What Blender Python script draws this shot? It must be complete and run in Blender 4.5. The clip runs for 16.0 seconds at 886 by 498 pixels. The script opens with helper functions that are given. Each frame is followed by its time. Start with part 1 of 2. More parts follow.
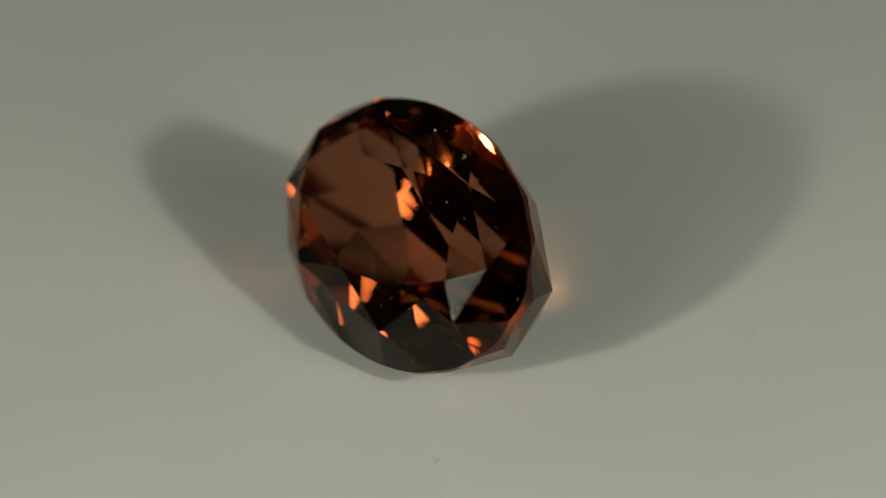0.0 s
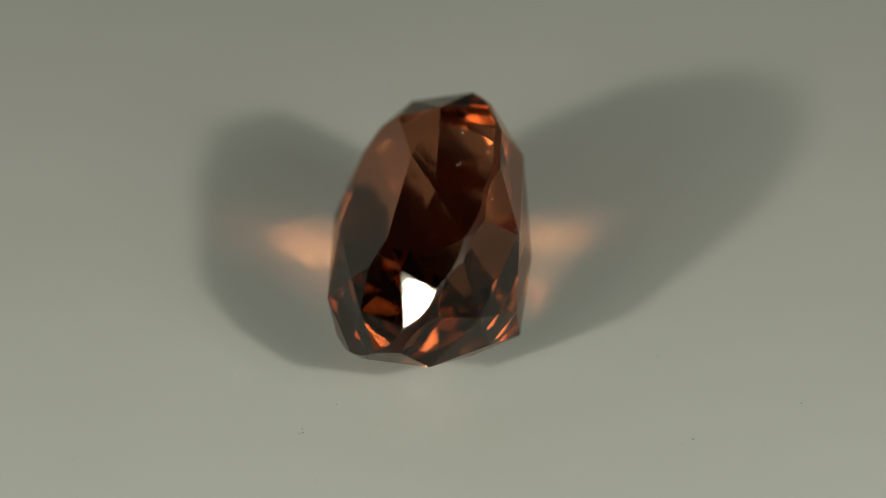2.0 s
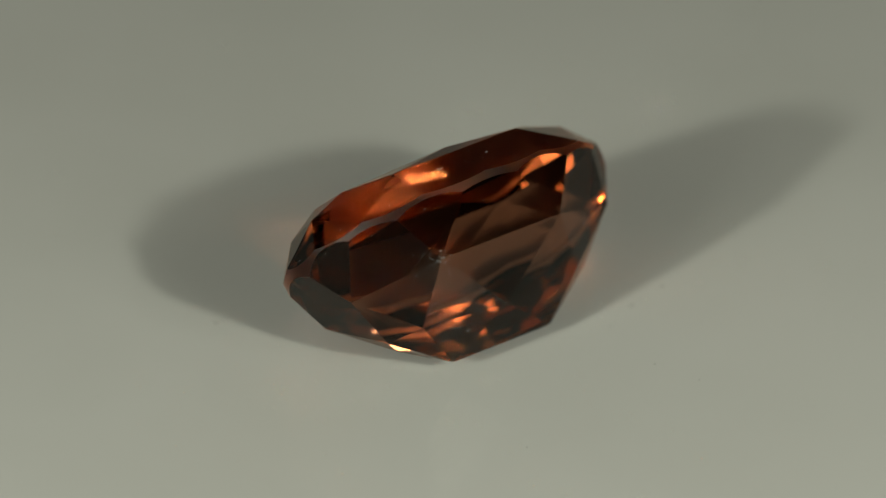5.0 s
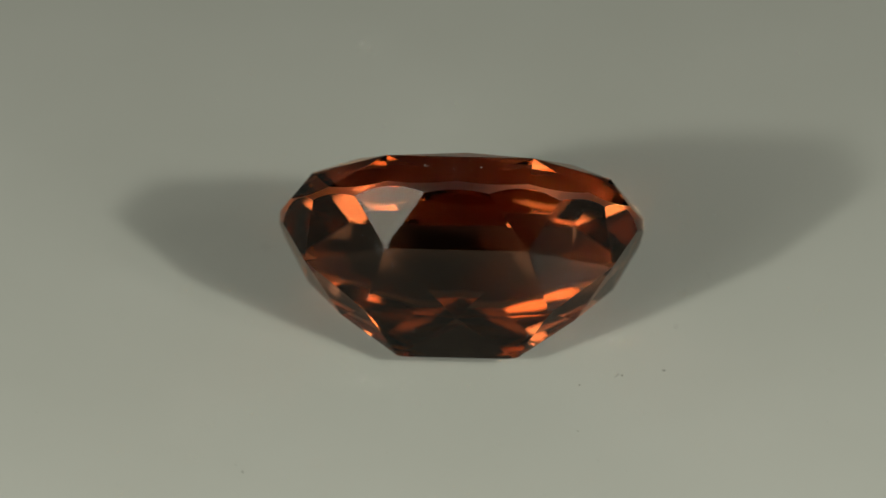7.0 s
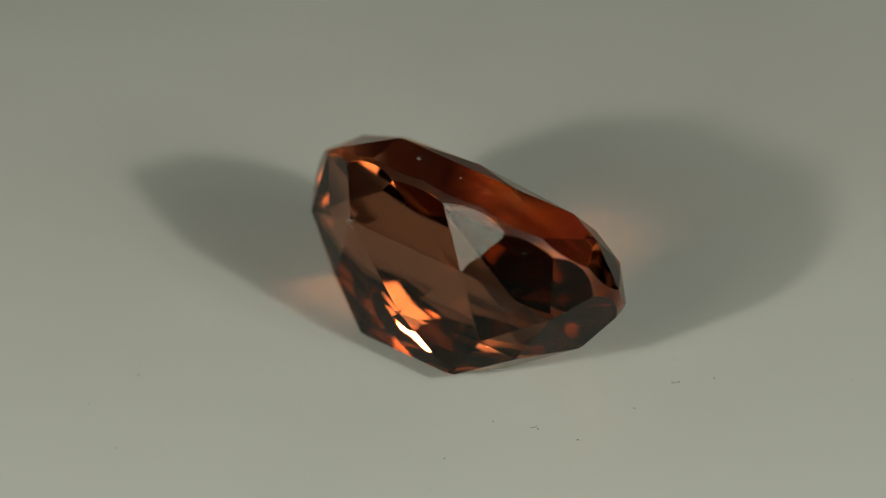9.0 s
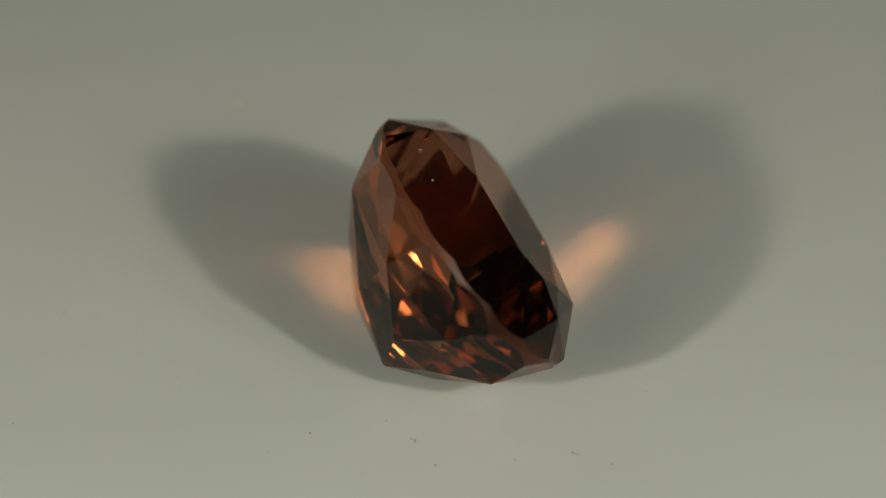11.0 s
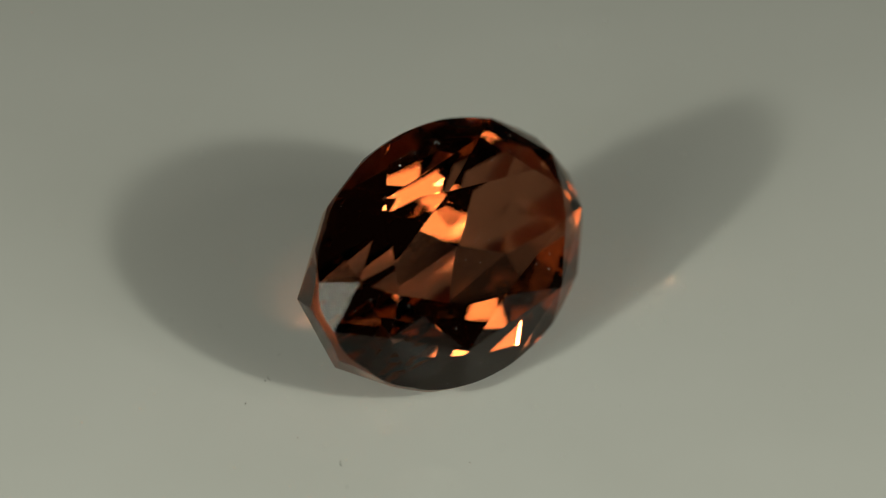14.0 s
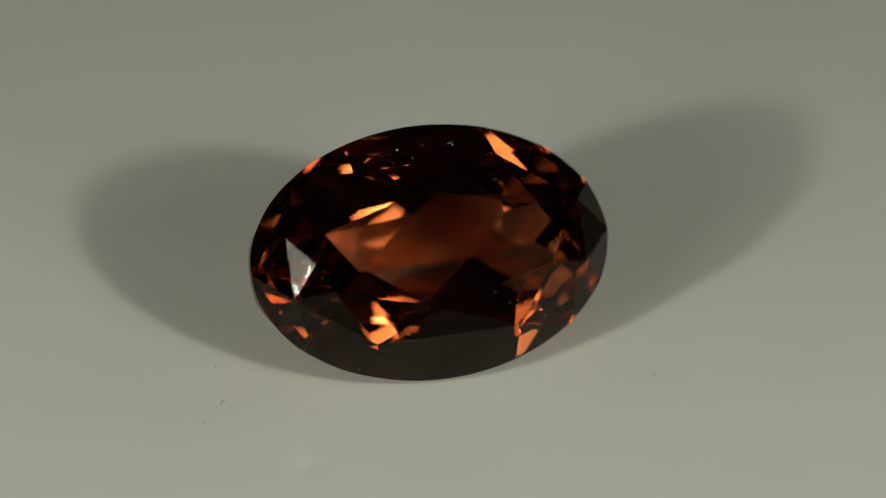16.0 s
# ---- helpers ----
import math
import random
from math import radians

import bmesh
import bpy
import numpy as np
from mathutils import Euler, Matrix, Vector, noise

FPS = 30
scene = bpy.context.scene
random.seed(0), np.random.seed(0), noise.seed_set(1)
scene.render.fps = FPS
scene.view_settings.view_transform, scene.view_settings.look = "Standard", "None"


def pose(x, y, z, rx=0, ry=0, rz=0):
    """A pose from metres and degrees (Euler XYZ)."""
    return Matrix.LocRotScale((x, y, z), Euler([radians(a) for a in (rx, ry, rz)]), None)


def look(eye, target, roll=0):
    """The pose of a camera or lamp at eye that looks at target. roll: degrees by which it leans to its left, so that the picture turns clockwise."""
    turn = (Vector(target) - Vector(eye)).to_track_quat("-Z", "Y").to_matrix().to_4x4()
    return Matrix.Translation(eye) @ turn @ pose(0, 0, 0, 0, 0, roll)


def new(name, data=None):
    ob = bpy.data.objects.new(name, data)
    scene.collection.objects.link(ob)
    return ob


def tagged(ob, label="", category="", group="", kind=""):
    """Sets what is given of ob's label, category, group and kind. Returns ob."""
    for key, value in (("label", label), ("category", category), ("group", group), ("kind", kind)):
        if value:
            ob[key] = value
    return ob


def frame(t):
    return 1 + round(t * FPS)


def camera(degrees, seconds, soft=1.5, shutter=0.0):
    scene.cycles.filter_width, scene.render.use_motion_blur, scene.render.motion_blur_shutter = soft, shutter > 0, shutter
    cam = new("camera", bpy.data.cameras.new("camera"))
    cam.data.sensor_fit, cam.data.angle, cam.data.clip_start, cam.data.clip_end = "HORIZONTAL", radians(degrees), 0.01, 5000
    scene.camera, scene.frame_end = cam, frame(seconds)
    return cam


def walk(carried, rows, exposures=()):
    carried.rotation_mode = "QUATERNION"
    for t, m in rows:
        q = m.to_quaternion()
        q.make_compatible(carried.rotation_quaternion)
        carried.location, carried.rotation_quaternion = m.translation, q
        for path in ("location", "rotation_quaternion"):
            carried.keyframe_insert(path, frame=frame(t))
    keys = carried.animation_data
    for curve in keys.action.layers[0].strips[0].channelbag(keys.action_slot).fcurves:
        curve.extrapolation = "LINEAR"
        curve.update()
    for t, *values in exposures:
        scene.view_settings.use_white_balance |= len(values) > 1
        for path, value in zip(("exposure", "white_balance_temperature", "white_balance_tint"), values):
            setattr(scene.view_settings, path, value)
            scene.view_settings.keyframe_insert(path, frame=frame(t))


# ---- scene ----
from mathutils.bvhtree import BVHTree

cam = camera(7.117, 16.0, soft=1.0)
EYE = (0.00003, -0.16143, 0.11449)
walk(cam, [(0.0, pose(*EYE, 55.271, 0, 0)), (16.0, pose(*EYE, 55.271, 0, 0))])
cam.data.dof.use_dof = True
cam.data.dof.focus_distance = 0.1944
cam.data.dof.aperture_fstop = 38.0

MM = 0.001
TURN_PERIOD = 19.842      # seconds for one turn of the turntable
AXIS = (-0.013, -0.061)    # where the turntable's axis stands, in millimetres
FACING = 16.581           # the moment when the table facet faces the camera


# ---- world and lights ----
world = bpy.data.worlds.new("dark_room")
scene.world = world
world.use_nodes = True
world.node_tree.nodes["Background"].inputs["Color"].default_value = (0.80, 0.86, 0.78, 1)
world.node_tree.nodes["Background"].inputs["Strength"].default_value = 0.006


def strip_lamp(name, place, width, height, watts):
    data = bpy.data.lights.new(name, "AREA")
    data.shape, data.size, data.size_y = "RECTANGLE", width, height
    data.energy = watts
    data.color = (0.985, 1.0, 0.845)
    lamp = new(name, data)
    lamp.matrix_world = look(place, (0, 0, 0.003))
    return lamp


def lamp_place(azimuth, elevation, distance):
    """Azimuth from the camera's side, positive to its right."""
    az, el = radians(azimuth), radians(elevation)
    return (distance * math.sin(az) * math.cos(el), -distance * math.cos(az) * math.cos(el), distance * math.sin(el))


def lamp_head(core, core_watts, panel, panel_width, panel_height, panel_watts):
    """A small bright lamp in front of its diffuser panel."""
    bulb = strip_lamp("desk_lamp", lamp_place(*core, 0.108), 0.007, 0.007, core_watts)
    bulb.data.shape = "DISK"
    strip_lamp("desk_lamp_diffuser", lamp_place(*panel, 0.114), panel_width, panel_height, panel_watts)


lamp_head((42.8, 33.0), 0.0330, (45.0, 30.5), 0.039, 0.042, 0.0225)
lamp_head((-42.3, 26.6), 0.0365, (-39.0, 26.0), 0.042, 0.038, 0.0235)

# each lamp has a second, weaker light point higher up
for azimuth, elevation in ((56.0, 37.0), (-39.5, 43.0)):
    spot = strip_lamp("desk_lamp_point", lamp_place(azimuth, elevation, 0.106), 0.004, 0.004, 0.0016)
    spot.data.shape = "DISK"

# the glow that the stone throws on the plate is kept
scene.cycles.caustics_refractive = scene.cycles.caustics_reflective = True
scene.cycles.sample_clamp_indirect = 0.0
scene.cycles.blur_glossy = 0.0


# ---- materials ----
def material(name):
    m = bpy.data.materials.new(name)
    m.use_nodes = True
    nt = m.node_tree
    nt.nodes.clear()
    out = nt.nodes.new("ShaderNodeOutputMaterial")
    return m, nt, out


def node(nt, kind, **values):
    n = nt.nodes.new(kind)
    for key, value in values.items():
        n.inputs[key.replace("_", " ")].default_value = value
    return n


GEM_IOR = 1.556
PASSED = (0.730, 0.452, 0.326, 1)      # colour taken by light that enters or leaves
MIRRORED = (0.85, 0.620, 0.450, 1)     # colour taken at each inner reflection


def gem_material(name, roughness, grain):
    m, nt, out = material(name)
    bsdf = node(nt, "ShaderNodeBsdfRefraction", Color=PASSED, Roughness=roughness, IOR=GEM_IOR)
    deep = node(nt, "ShaderNodeBsdfGlossy", Roughness=roughness)
    fres = node(nt, "ShaderNodeFresnel", IOR=GEM_IOR)
    mix = nt.nodes.new("ShaderNodeMixShader")
    dull = nt.nodes.new("ShaderNodeMath")
    dull.operation = "POWER"
    dull.inputs[1].default_value = 1.15
    # a clear sheen at slight angles, the stone's own colour where it mirrors fully
    full = nt.nodes.new("ShaderNodeMath")
    full.operation = "POWER"
    full.inputs[1].default_value = 3.0
    tint = nt.nodes.new("ShaderNodeMix")
    tint.data_type = "RGBA"
    tint.inputs[6].default_value = (1, 0.95, 0.90, 1)
    tint.inputs[7].default_value = MIRRORED
    nt.links.new(fres.outputs[0], full.inputs[0])
    nt.links.new(full.outputs[0], tint.inputs[0])
    nt.links.new(tint.outputs[2], deep.inputs["Color"])
    nt.links.new(fres.outputs[0], dull.inputs[0])
    nt.links.new(dull.outputs[0], mix.inputs[0])
    nt.links.new(bsdf.outputs[0], mix.inputs[1])
    nt.links.new(deep.outputs[0], mix.inputs[2])
    nt.links.new(mix.outputs[0], out.inputs["Surface"])
    if grain:
        co = nt.nodes.new("ShaderNodeTexCoord")
        no = node(nt, "ShaderNodeTexNoise", Scale=22000.0, Detail=3.0)
        bu = node(nt, "ShaderNodeBump", Strength=grain, Distance=0.00002)
        nt.links.new(co.outputs["Object"], no.inputs["Vector"])
        nt.links.new(no.outputs["Fac"], bu.inputs["Height"])
        nt.links.new(bu.outputs["Normal"], bsdf.inputs["Normal"])
        nt.links.new(bu.outputs["Normal"], deep.inputs["Normal"])
    return m


def plate_material():
    m, nt, out = material("satin_white_plate")
    co = nt.nodes.new("ShaderNodeTexCoord")
    big = node(nt, "ShaderNodeTexNoise", Scale=90.0, Detail=4.0)
    fine = node(nt, "ShaderNodeTexNoise", Scale=9000.0, Detail=2.0)
    ramp = nt.nodes.new("ShaderNodeValToRGB")
    ramp.color_ramp.elements[0].position, ramp.color_ramp.elements[1].position = 0.3, 0.7
    ramp.color_ramp.elements[0].color = (0.635, 0.640, 0.605, 1)
    ramp.color_ramp.elements[1].color = (0.680, 0.685, 0.655, 1)
    bump = node(nt, "ShaderNodeBump", Strength=0.10, Distance=0.000004)
    bsdf = node(nt, "ShaderNodeBsdfPrincipled", Roughness=0.035, IOR=1.45)
    nt.links.new(co.outputs["Object"], big.inputs["Vector"])
    nt.links.new(co.outputs["Object"], fine.inputs["Vector"])
    nt.links.new(big.outputs["Fac"], ramp.inputs["Fac"])
    nt.links.new(ramp.outputs["Color"], bsdf.inputs["Base Color"])
    nt.links.new(fine.outputs["Fac"], bump.inputs["Height"])
    nt.links.new(bump.outputs["Normal"], bsdf.inputs["Normal"])
    nt.links.new(bsdf.outputs[0], out.inputs["Surface"])
    return m


def plain_material(name, colour, roughness, scale, spread):
    m, nt, out = material(name)
    co = nt.nodes.new("ShaderNodeTexCoord")
    no = node(nt, "ShaderNodeTexNoise", Scale=scale, Detail=5.0)
    mix = nt.nodes.new("ShaderNodeMix")
    mix.data_type = "RGBA"
    mix.inputs[6].default_value = (*[c * (1 - spread) for c in colour], 1)
    mix.inputs[7].default_value = (*[min(1, c * (1 + spread)) for c in colour], 1)
    bsdf = node(nt, "ShaderNodeBsdfPrincipled", Roughness=roughness)
    nt.links.new(co.outputs["Object"], no.inputs["Vector"])
    nt.links.new(no.outputs["Fac"], mix.inputs[0])
    nt.links.new(mix.outputs[2], bsdf.inputs["Base Color"])
    nt.links.new(bsdf.outputs[0], out.inputs["Surface"])
    return m


POLISHED = gem_material("polished_brown_gem", 0.0, 0)
BRUTED = gem_material("bruted_brown_girdle", 0.32, 0.8)
PLATE = plate_material()
DARK_WOOD = plain_material("dark_table_wood", (0.09, 0.065, 0.05), 0.5, 60.0, 0.3)
LINT = plain_material("grey_lint", (0.10, 0.095, 0.085), 0.9, 9000.0, 0.3)
WHITE_DUST = plain_material("white_dust", (0.78, 0.76, 0.72), 0.9, 9000.0, 0.15)


def part(name, bm, mat, parent=None, label=""):
    me = bpy.data.meshes.new(name)
    bm.to_mesh(me)
    bm.free()
    me.materials.append(mat)
    ob = new(name, me)
    ob.parent = parent
    if label:
        ob["label"] = label
    return ob


# ---- setting ----
def disc(radius, top, thick, bevel, n=128):
    """A round slab with a softened rim."""
    bm = bmesh.new()
    rings = [(radius - bevel, top), (radius - bevel * 0.3, top - bevel * 0.3), (radius, top - bevel), (radius, top - thick)]
    rows = [[bm.verts.new((r * math.cos(2 * math.pi * k / n), r * math.sin(2 * math.pi * k / n), z)) for k in range(n)] for r, z in rings]
    bm.faces.new(rows[0])
    bm.faces.new(list(reversed(rows[-1])))
    for upper, lower in zip(rows, rows[1:]):
        for k in range(n):
            bm.faces.new((upper[k], lower[k], lower[(k + 1) % n], upper[(k + 1) % n]))
    return bm


turntable = part("turntable_plate", disc(0.115, 0.0, 0.005, 0.0008), PLATE)
tagged(turntable, "round satin off-white display plate turning under a gemstone", "turntable")

bm = bmesh.new()
bmesh.ops.create_cube(bm, size=1.0, matrix=Matrix.Translation((0, 0.1, -0.021)) @ Matrix.Diagonal((0.7, 0.6, 0.03, 1)))
bmesh.ops.bevel(bm, geom=bm.edges[:], offset=0.003, segments=2, affect="EDGES")
table = part("tabletop", bm, DARK_WOOD)
tagged(table, "dark wooden tabletop under the display plate", "table", kind="structure")
part("base", disc(0.06, -0.005, 0.001, 0.0002), DARK_WOOD, turntable, "dark round base")


# ---- the gemstone ----
TILT = (51.153, 2.832, 1.809)   # how the stone lies, resting on one pavilion facet
LIES_AT = (-0.474, -0.767)      # millimetres from the turntable's axis
GIRDLE = (5.02, 3.50)           # half length and half width
TABLE_TOP, TABLE_LEAN, TABLE_SLIP = 1.423, (0.008, 0.017), -0.167


def mirrored(end, diagonal):
    """Eight corners round the stone, from one in the quarter's first half and one in its second."""
    (x0, y0, z0), (x1, y1, z1) = end, diagonal
    return [Vector(v) for v in ((x0, -y0, z0), (x0, y0, z0), (x1, y1, z1), (-x1, y1, z1), (-x0, y0, z0), (-x0, -y0, z0), (-x1, -y1, z1), (x1, -y1, z1))]


def crossed(end, diagonal, side):
    """Eight corners round the stone, on its two axes and between them."""
    (x0, z0), (x1, y1, z1), (y2, z2) = end, diagonal, side
    return [Vector(v) for v in ((x0, 0, z0), (x1, y1, z1), (0, y2, z2), (-x1, y1, z1), (-x0, 0, z0), (-x1, -y1, z1), (0, -y2, z2), (x1, -y1, z1))]


def lying():
    """The turn of the stone from its own axes to the way it lies."""
    rx, ry, rz = TILT
    return Matrix.Rotation(radians(rx), 3, "X") @ Matrix.Rotation(radians(ry), 3, "Y") @ Matrix.Rotation(radians(rz), 3, "Z")


def facet_planes():
    """Every facet's name and plane (a point and the outward normal), tier by tier, in millimetres."""
    top = crossed((3.444, 0), (3.052, 0.804, 0), (1.626, 0))
    top[1].x += TABLE_SLIP
    top[2].x += TABLE_SLIP
    top[6].x += TABLE_SLIP
    for v in top:
        v.z = TABLE_TOP + TABLE_LEAN[0] * v.x + TABLE_LEAN[1] * v.y
    shoulder = mirrored((4.113, 0.864, 1.005), (2.014, 2.366, 1.099))
    rim = []
    a, b = GIRDLE
    for k in range(16):
        t = k * math.pi / 8
        rim.append(Vector((a * math.cos(t), b * math.sin(t), (0.15, 0.12, 0.13, 0.10, 0.06, 0.10, 0.13, 0.12)[k % 8])))
    waist = mirrored((4.222, 1.071, -1.573), (1.941, 2.631, -1.637))
    waist = waist[1:] + waist[:1]
    waist[5] += Vector((0.05, 0, -0.028))
    waist[6] += Vector((-0.05, 0, -0.028))
    keel = [Vector((1.601, -0.164, -3.902)), Vector((-1.601, -0.164, -3.902))]
    deep = crossed((3.232, -2.784), (2.545, 0.962, -2.912), (1.203, -3.161))
    deep[5].yz += Vector((-0.023, -0.023))
    deep[7].yz += Vector((-0.023, -0.023))
    deep[6] = Vector((0.067, -1.259, -3.28))
    low_rim = []
    for x, y, z in ((4.967, 0.775, -0.291), (4.192, 1.789, -0.291), (3.019, 2.818, -0.318), (0.913, 3.419, -0.318)):
        low_rim.append(Vector((x, y, z)))
    low_rim += [Vector((-v.x, v.y, v.z)) for v in reversed(low_rim)]
    low_rim += [-v + Vector((0, 0, 2 * v.z)) for v in low_rim]
    found = [("table_facet", (Vector((0, 0, TABLE_TOP)), Vector((-TABLE_LEAN[0], -TABLE_LEAN[1], 1)).normalized()))]

    def plane(name, p, q, r):
        n = (q - p).cross(r - p).normalized()
        inside = p - Vector((0, 0, -0.8))
        found.append((name, (p, n if n.dot(inside) > 0 else -n)))

    for k in range(8):
        m = (k + 1) % 8
        plane("star_facet", top[k], top[m], shoulder[m])
        plane("upper_main_facet", top[k], shoulder[k], shoulder[m])
        plane("bezel_facet", shoulder[k], shoulder[m], rim[2 * k])
        plane("upper_girdle_facet", shoulder[k], rim[2 * k - 1], rim[2 * k])
        plane("upper_girdle_facet", shoulder[k], rim[2 * k - 2], rim[2 * k - 1])
        plane("lower_girdle_facet", waist[k], low_rim[2 * k], low_rim[2 * k + 1])
        plane("lower_break_facet", waist[k], waist[m], (low_rim[2 * k + 1] + low_rim[(2 * k + 2) % 16]) / 2)
        plane("pavilion_main_facet", waist[k], waist[m], deep[m])
        plane("pavilion_step_facet", waist[k], deep[k], deep[m])
    for k, end in ((0, 0), (1, 0), (2, 1), (3, 1), (4, 1), (5, 1), (6, 0), (7, 0)):
        plane("keel_facet", deep[k], deep[(k + 1) % 8], keel[end])
    for k in (2, 6):
        plane("keel_facet", deep[k], keel[0], keel[1])
    return found


def gem_shell(worn=0.0):
    """The whole faceted stone, in millimetres: an oval prism cut by every facet's plane."""
    a, b = GIRDLE
    n = 96
    bm = bmesh.new()
    rows = [[bm.verts.new((a * math.cos(2 * math.pi * (k + 0.5) / n), b * math.sin(2 * math.pi * (k + 0.5) / n), z)) for k in range(n)] for z in (4.0, -6.0)]
    bm.faces.new(rows[0])
    bm.faces.new(list(reversed(rows[1])))
    for k in range(n):
        bm.faces.new((rows[0][k], rows[1][k], rows[1][(k + 1) % n], rows[0][(k + 1) % n]))
    for name, (co, no) in facet_planes():
        if not any((v.co - co).dot(no) > 1e-4 for v in bm.verts):
            continue
        bmesh.ops.bisect_plane(bm, geom=bm.verts[:] + bm.edges[:] + bm.faces[:], dist=1e-5, plane_co=co, plane_no=no, clear_outer=True)
        bmesh.ops.holes_fill(bm, edges=[e for e in bm.edges if len(e.link_faces) == 1], sides=0)
    bmesh.ops.remove_doubles(bm, verts=bm.verts[:], dist=2e-3)
    bmesh.ops.recalc_face_normals(bm, faces=bm.faces[:])
    if worn:
        sharp = [e for e in bm.edges if e.calc_length() > 0.25 and e.calc_face_angle(0.0) > radians(5)]
        bmesh.ops.bevel(bm, geom=sharp, offset=worn, segments=1, profile=0.5, affect="EDGES", clamp_overlap=True)
        bmesh.ops.recalc_face_normals(bm, faces=bm.faces[:])
    bm.normal_update()
    return bm


def keep(source, wanted):
    """A copy of a bmesh with the faces that the test wants."""
    bm = source.copy()
    bm.faces.ensure_lookup_table()
    bmesh.ops.delete(bm, geom=[f for f in bm.faces if not wanted(f)], context="FACES")
    return bm


def zone(f):
    n, z = f.normal, f.calc_center_median().z
    if abs(n.z) < 0.02 and abs(z) < 1.0:
        return "girdle"
    return "crown" if n.z > 0 else "pavilion"


def gemstone():
    root = new("gemstone")
    tagged(root, "oval faceted brown gemstone resting on its pavilion", "gemstone")
    shell = gem_shell(worn=0.011)
    turn = lying()
    low = min((turn @ v.co).z for v in shell.verts)
    lay = Matrix.Diagonal((MM, MM, MM, 1)) @ Matrix.Translation((0, 0, 0.003 - low)) @ turn.to_4x4()
    owner = {}
    for f in shell.faces:
        c = f.calc_center_median()
        for name, (co, no) in facet_planes():
            if f.normal.dot(no) > 0.99999 and abs((c - co).dot(no)) < 0.002:
                owner[f.index] = name
                break
    halves = {}
    for name, mat, label in (("crown", POLISHED, "sloping facets above the girdle"), ("girdle", BRUTED, "thin frosted rim"), ("pavilion", POLISHED, "deep faceted underside")):
        bm = keep(shell, lambda f: zone(f) == name and f.index not in owner)
        bmesh.ops.transform(bm, matrix=lay, verts=bm.verts[:])
        halves[name] = part(name, bm, mat, root, label)
    for i, name in owner.items():
        bm = keep(shell, lambda f: f.index == i)
        bmesh.ops.transform(bm, matrix=lay, verts=bm.verts[:])
        part(name, bm, POLISHED, halves[zone(shell.faces[i])], "flat octagonal top facet" if name == "table_facet" else "")
    rough = random.Random(5)
    bm = bmesh.new()
    faces = [f for f in shell.faces if zone(f) != "girdle" and f.calc_area() > 0.3]
    sizes = [f.calc_area() for f in faces]
    spots = []
    for f in rough.choices(faces, weights=sizes, k=120):
        w = [rough.random() for _ in f.verts]
        at = sum((v.co * k for v, k in zip(f.verts, w)), Vector()) / sum(w)
        spots.append((at, f.normal, rough.uniform(0.006, 0.013)))
    # a dense patch of dust by one pavilion corner, and one large speck on the crown
    corner = Vector((1.939, 2.646, -1.629))
    near = sorted(faces, key=lambda f: (f.calc_center_median() - corner).length)[:4]
    for f in rough.choices(near, k=46):
        c = f.calc_center_median()
        at = corner.lerp(c, rough.random() ** 2 * 0.5) + (c - corner).cross(f.normal).normalized() * rough.gauss(0, 0.12)
        at -= f.normal * (at - c).dot(f.normal)
        spots.append((at, f.normal, rough.uniform(0.006, 0.014)))
    tree = BVHTree.FromBMesh(shell)
    at, up, _, _ = tree.ray_cast(Vector((-0.614, 2.855, 5)), Vector((0, 0, -1)))
    spots.append((at, up, 0.030))
    at, up, _, _ = tree.ray_cast(Vector((0.86, 2.80, 5)), Vector((0, 0, -1)))
    curl = bmesh.new()
    rows = []
    for k in range(10):
        t = k / 9 * 3.4
        mid = Vector((0.07 * math.cos(t), 0.09 * math.sin(t), 0.008))
        out = Vector((math.cos(t), math.sin(t), 0))
        rows.append([curl.verts.new(mid + (out * math.cos(w) + Vector((0, 0, math.sin(w)))) * 0.0045) for w in (0, 1.57, 3.14, 4.71)])
    for lower, upper in zip(rows, rows[1:]):
        for k in range(4):
            curl.faces.new((lower[k], upper[k], upper[(k + 1) % 4], lower[(k + 1) % 4]))
    spin = Matrix.Translation(at) @ up.to_track_quat("Z", "Y").to_matrix().to_4x4() @ Matrix.Rotation(2.2, 4, "Z")
    bmesh.ops.transform(curl, matrix=lay @ spin, verts=curl.verts[:])
    part("fibre", curl, WHITE_DUST, root, "tiny curled white fibre")
    for at, up, size in spots:
        m = Matrix.Translation(at + up * size * 0.3) @ up.to_track_quat("Z", "Y").to_matrix().to_4x4() @ Matrix.Rotation(rough.uniform(0, 6.28), 4, "Z") @ Matrix.Diagonal((size * rough.uniform(0.6, 1.4), size * rough.uniform(0.6, 1.2), size * 0.5, 1))
        bmesh.ops.create_icosphere(bm, subdivisions=1, radius=1.0, matrix=m)
    bmesh.ops.transform(bm, matrix=lay, verts=bm.verts[:])
    tagged(part("dust", bm, WHITE_DUST, root, "fine pale dust specks"), kind="stuff")
    shell.free()
    return root


gem = gemstone()


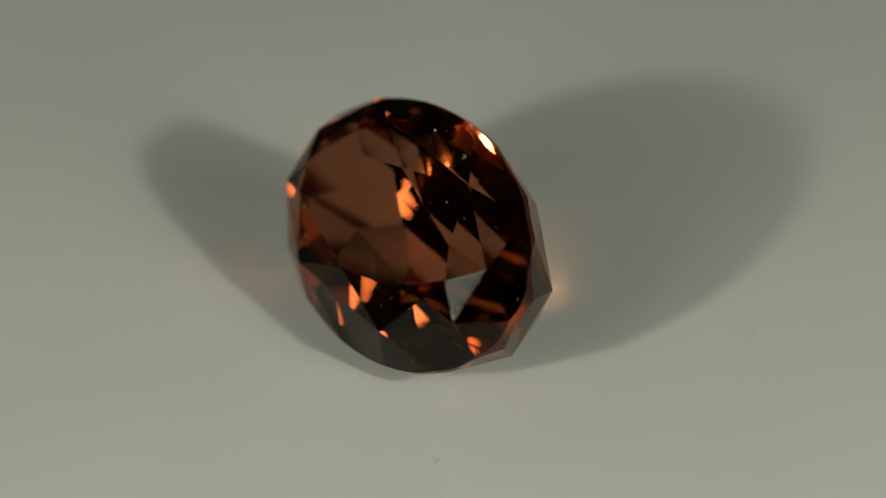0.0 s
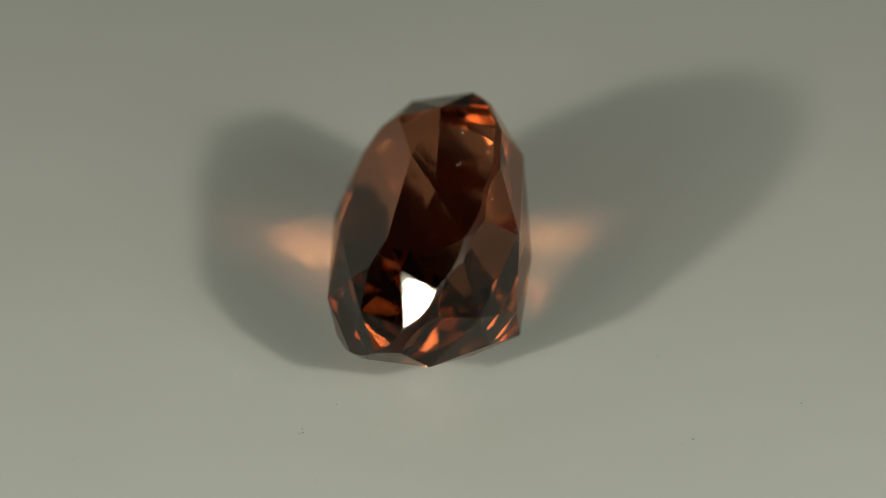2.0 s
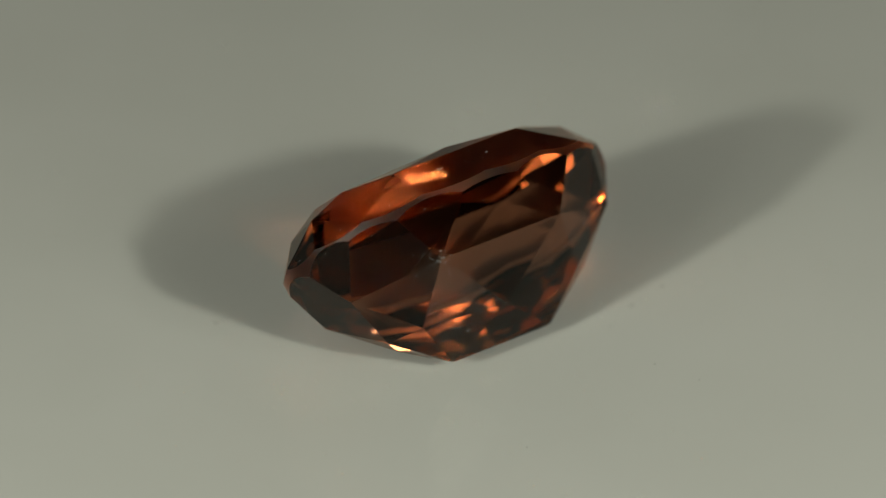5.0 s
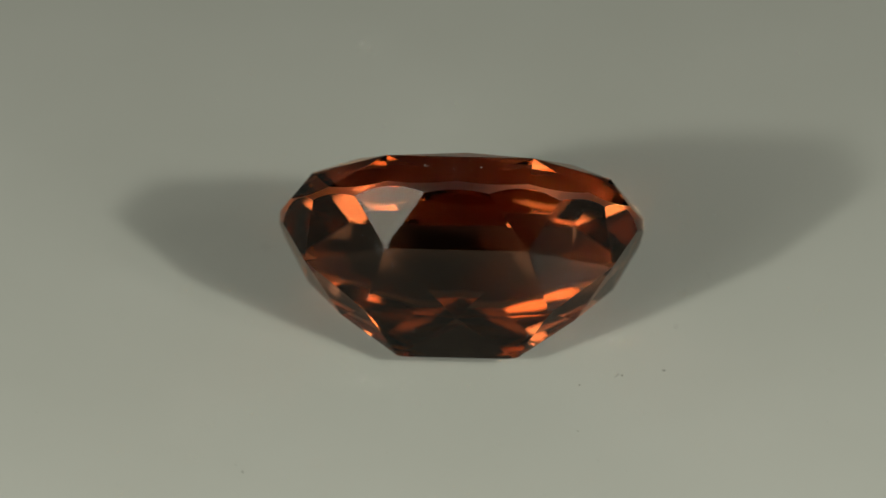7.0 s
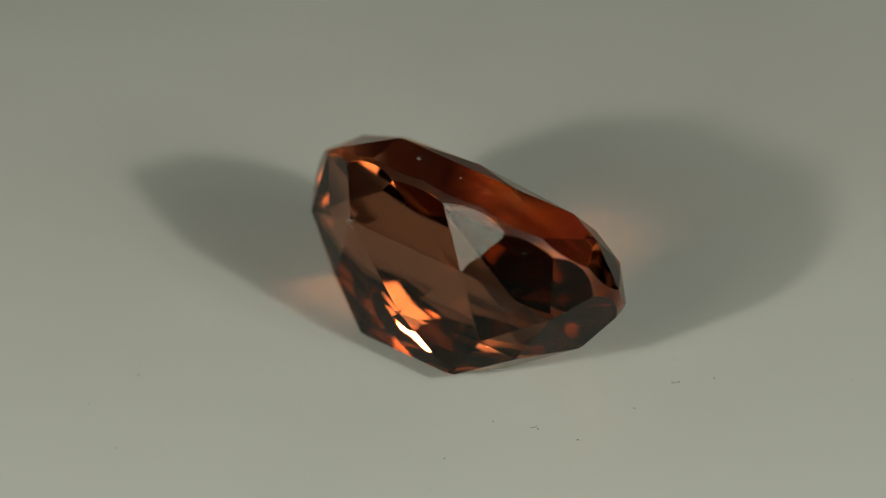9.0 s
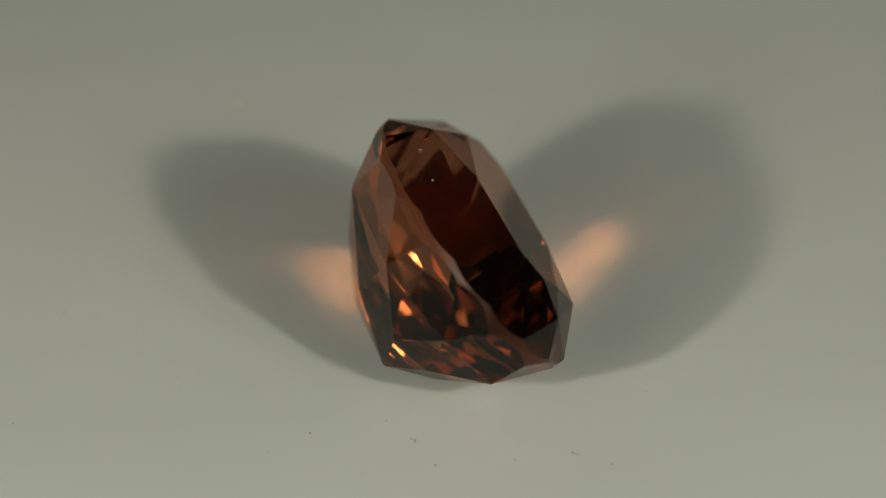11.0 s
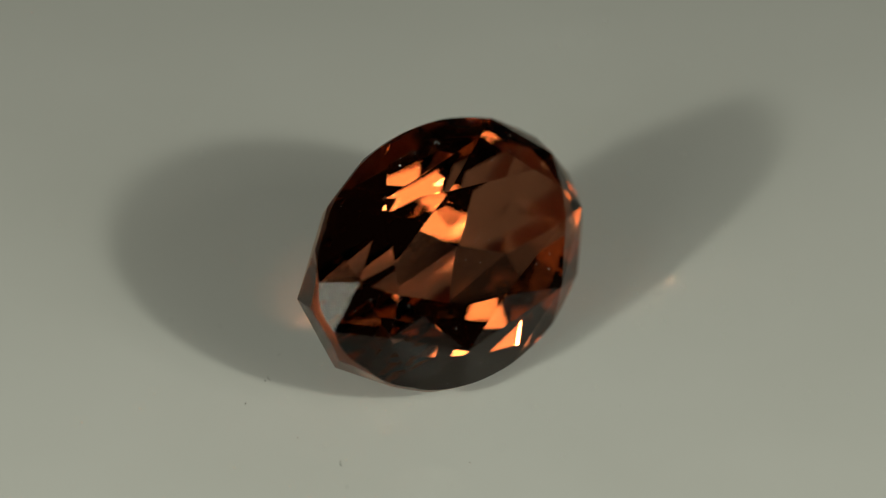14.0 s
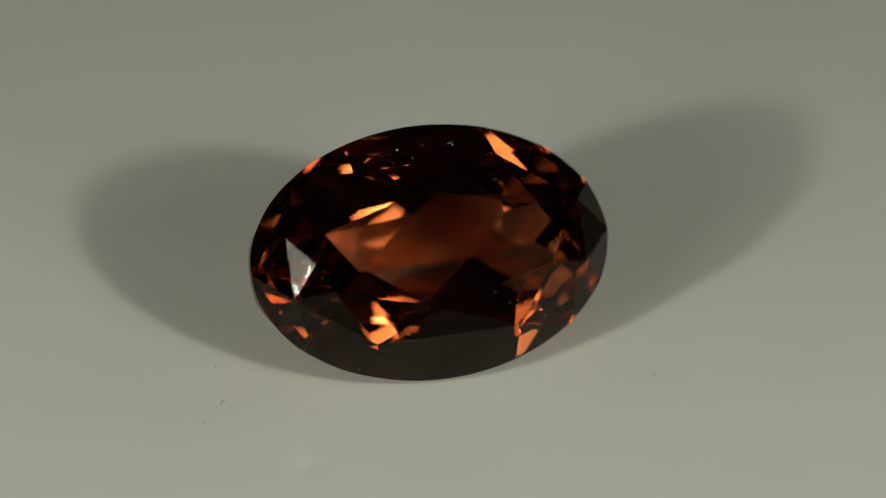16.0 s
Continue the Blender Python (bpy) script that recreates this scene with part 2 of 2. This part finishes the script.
# ---- specks on the plate ----
def plate_dust():
    rough = random.Random(11)
    bm = bmesh.new()
    spots = [(x, y, rough.uniform(0.026, 0.042)) for x, y in SPECKS]
    for _ in range(60):
        r, a = 18.0 * math.sqrt(rough.uniform(0.05, 1)), rough.uniform(0, 6.28)
        spots.append((r * math.cos(a), r * math.sin(a), rough.uniform(0.010, 0.022)))
    for x, y, size in spots:
        m = Matrix.Translation((x, y, size * 0.25)) @ Matrix.Rotation(rough.uniform(0, 6.28), 4, "Z") @ Matrix.Diagonal((size * rough.uniform(0.6, 1.3), size * 0.45, size * 0.35, 1))
        bmesh.ops.create_icosphere(bm, subdivisions=1, radius=1.0, matrix=m)
    bmesh.ops.scale(bm, vec=(MM, MM, MM), verts=bm.verts[:])
    return tagged(part("dust", bm, LINT), "scattered dark dust specks lying on the plate", "dust", kind="stuff")


def lint_fibre(x, y, turn, length, bend):
    """A thin curled hair, a tube of rings, lying on the plate."""
    bm = bmesh.new()
    rows = []
    for k in range(11):
        t = k / 10 - 0.5
        px, py = length * t, bend * (0.25 - t * t) * 4
        thick = 0.008 * (1 - 1.2 * t * t)
        rows.append([bm.verts.new((px, py + thick * math.cos(w), thick * 0.9 + thick * math.sin(w))) for w in (0, 1.57, 3.14, 4.71)])
    for a, b in zip(rows, rows[1:]):
        for k in range(4):
            bm.faces.new((a[k], b[k], b[(k + 1) % 4], a[(k + 1) % 4]))
    bm.faces.new(rows[0]), bm.faces.new(list(reversed(rows[-1])))
    bmesh.ops.transform(bm, matrix=Matrix.Diagonal((MM, MM, MM, 1)) @ Matrix.Translation((x, y, 0)) @ Matrix.Rotation(radians(turn), 4, "Z"), verts=bm.verts[:])
    return tagged(part("lint_fibre", bm, LINT), "short dark curled lint fibre lying on the plate", "lint", "fibres on the plate")


# millimetres from the turntable's axis
SPECKS = [(-4.06, 2.35), (-5.18, 1.77), (-6.32, 1.42), (-4.21, 4.48), (2.67, 10.15), (-6.58, -2.46), (-6.48, -0.72), (5.15, -3.31), (4.61, 7.31), (-7.18, -3.26)]
specks = plate_dust()
fibres = [lint_fibre(x, y, turn, length, bend) for x, y, turn, length, bend in ((-5.03, 1.77, 70, 0.20, 0.03), (-6.48, -2.36, 20, 0.16, 0.03), (5.35, -3.31, 130, 0.18, 0.02))]


# ---- what moves ----
def turned(t, x=0.0, y=0.0):
    angle = -360.0 / TURN_PERIOD * (t - FACING)
    return pose(AXIS[0] * MM, AXIS[1] * MM, 0, 0, 0, angle) @ pose(x, y, 0)


def motions():
    times = [0.5 * k for k in range(33)]
    for thing in (turntable, specks, *fibres):
        walk(thing, [(t, turned(t)) for t in times])
    walk(gem, [(t, turned(t, LIES_AT[0] * MM, LIES_AT[1] * MM)) for t in times])


motions()
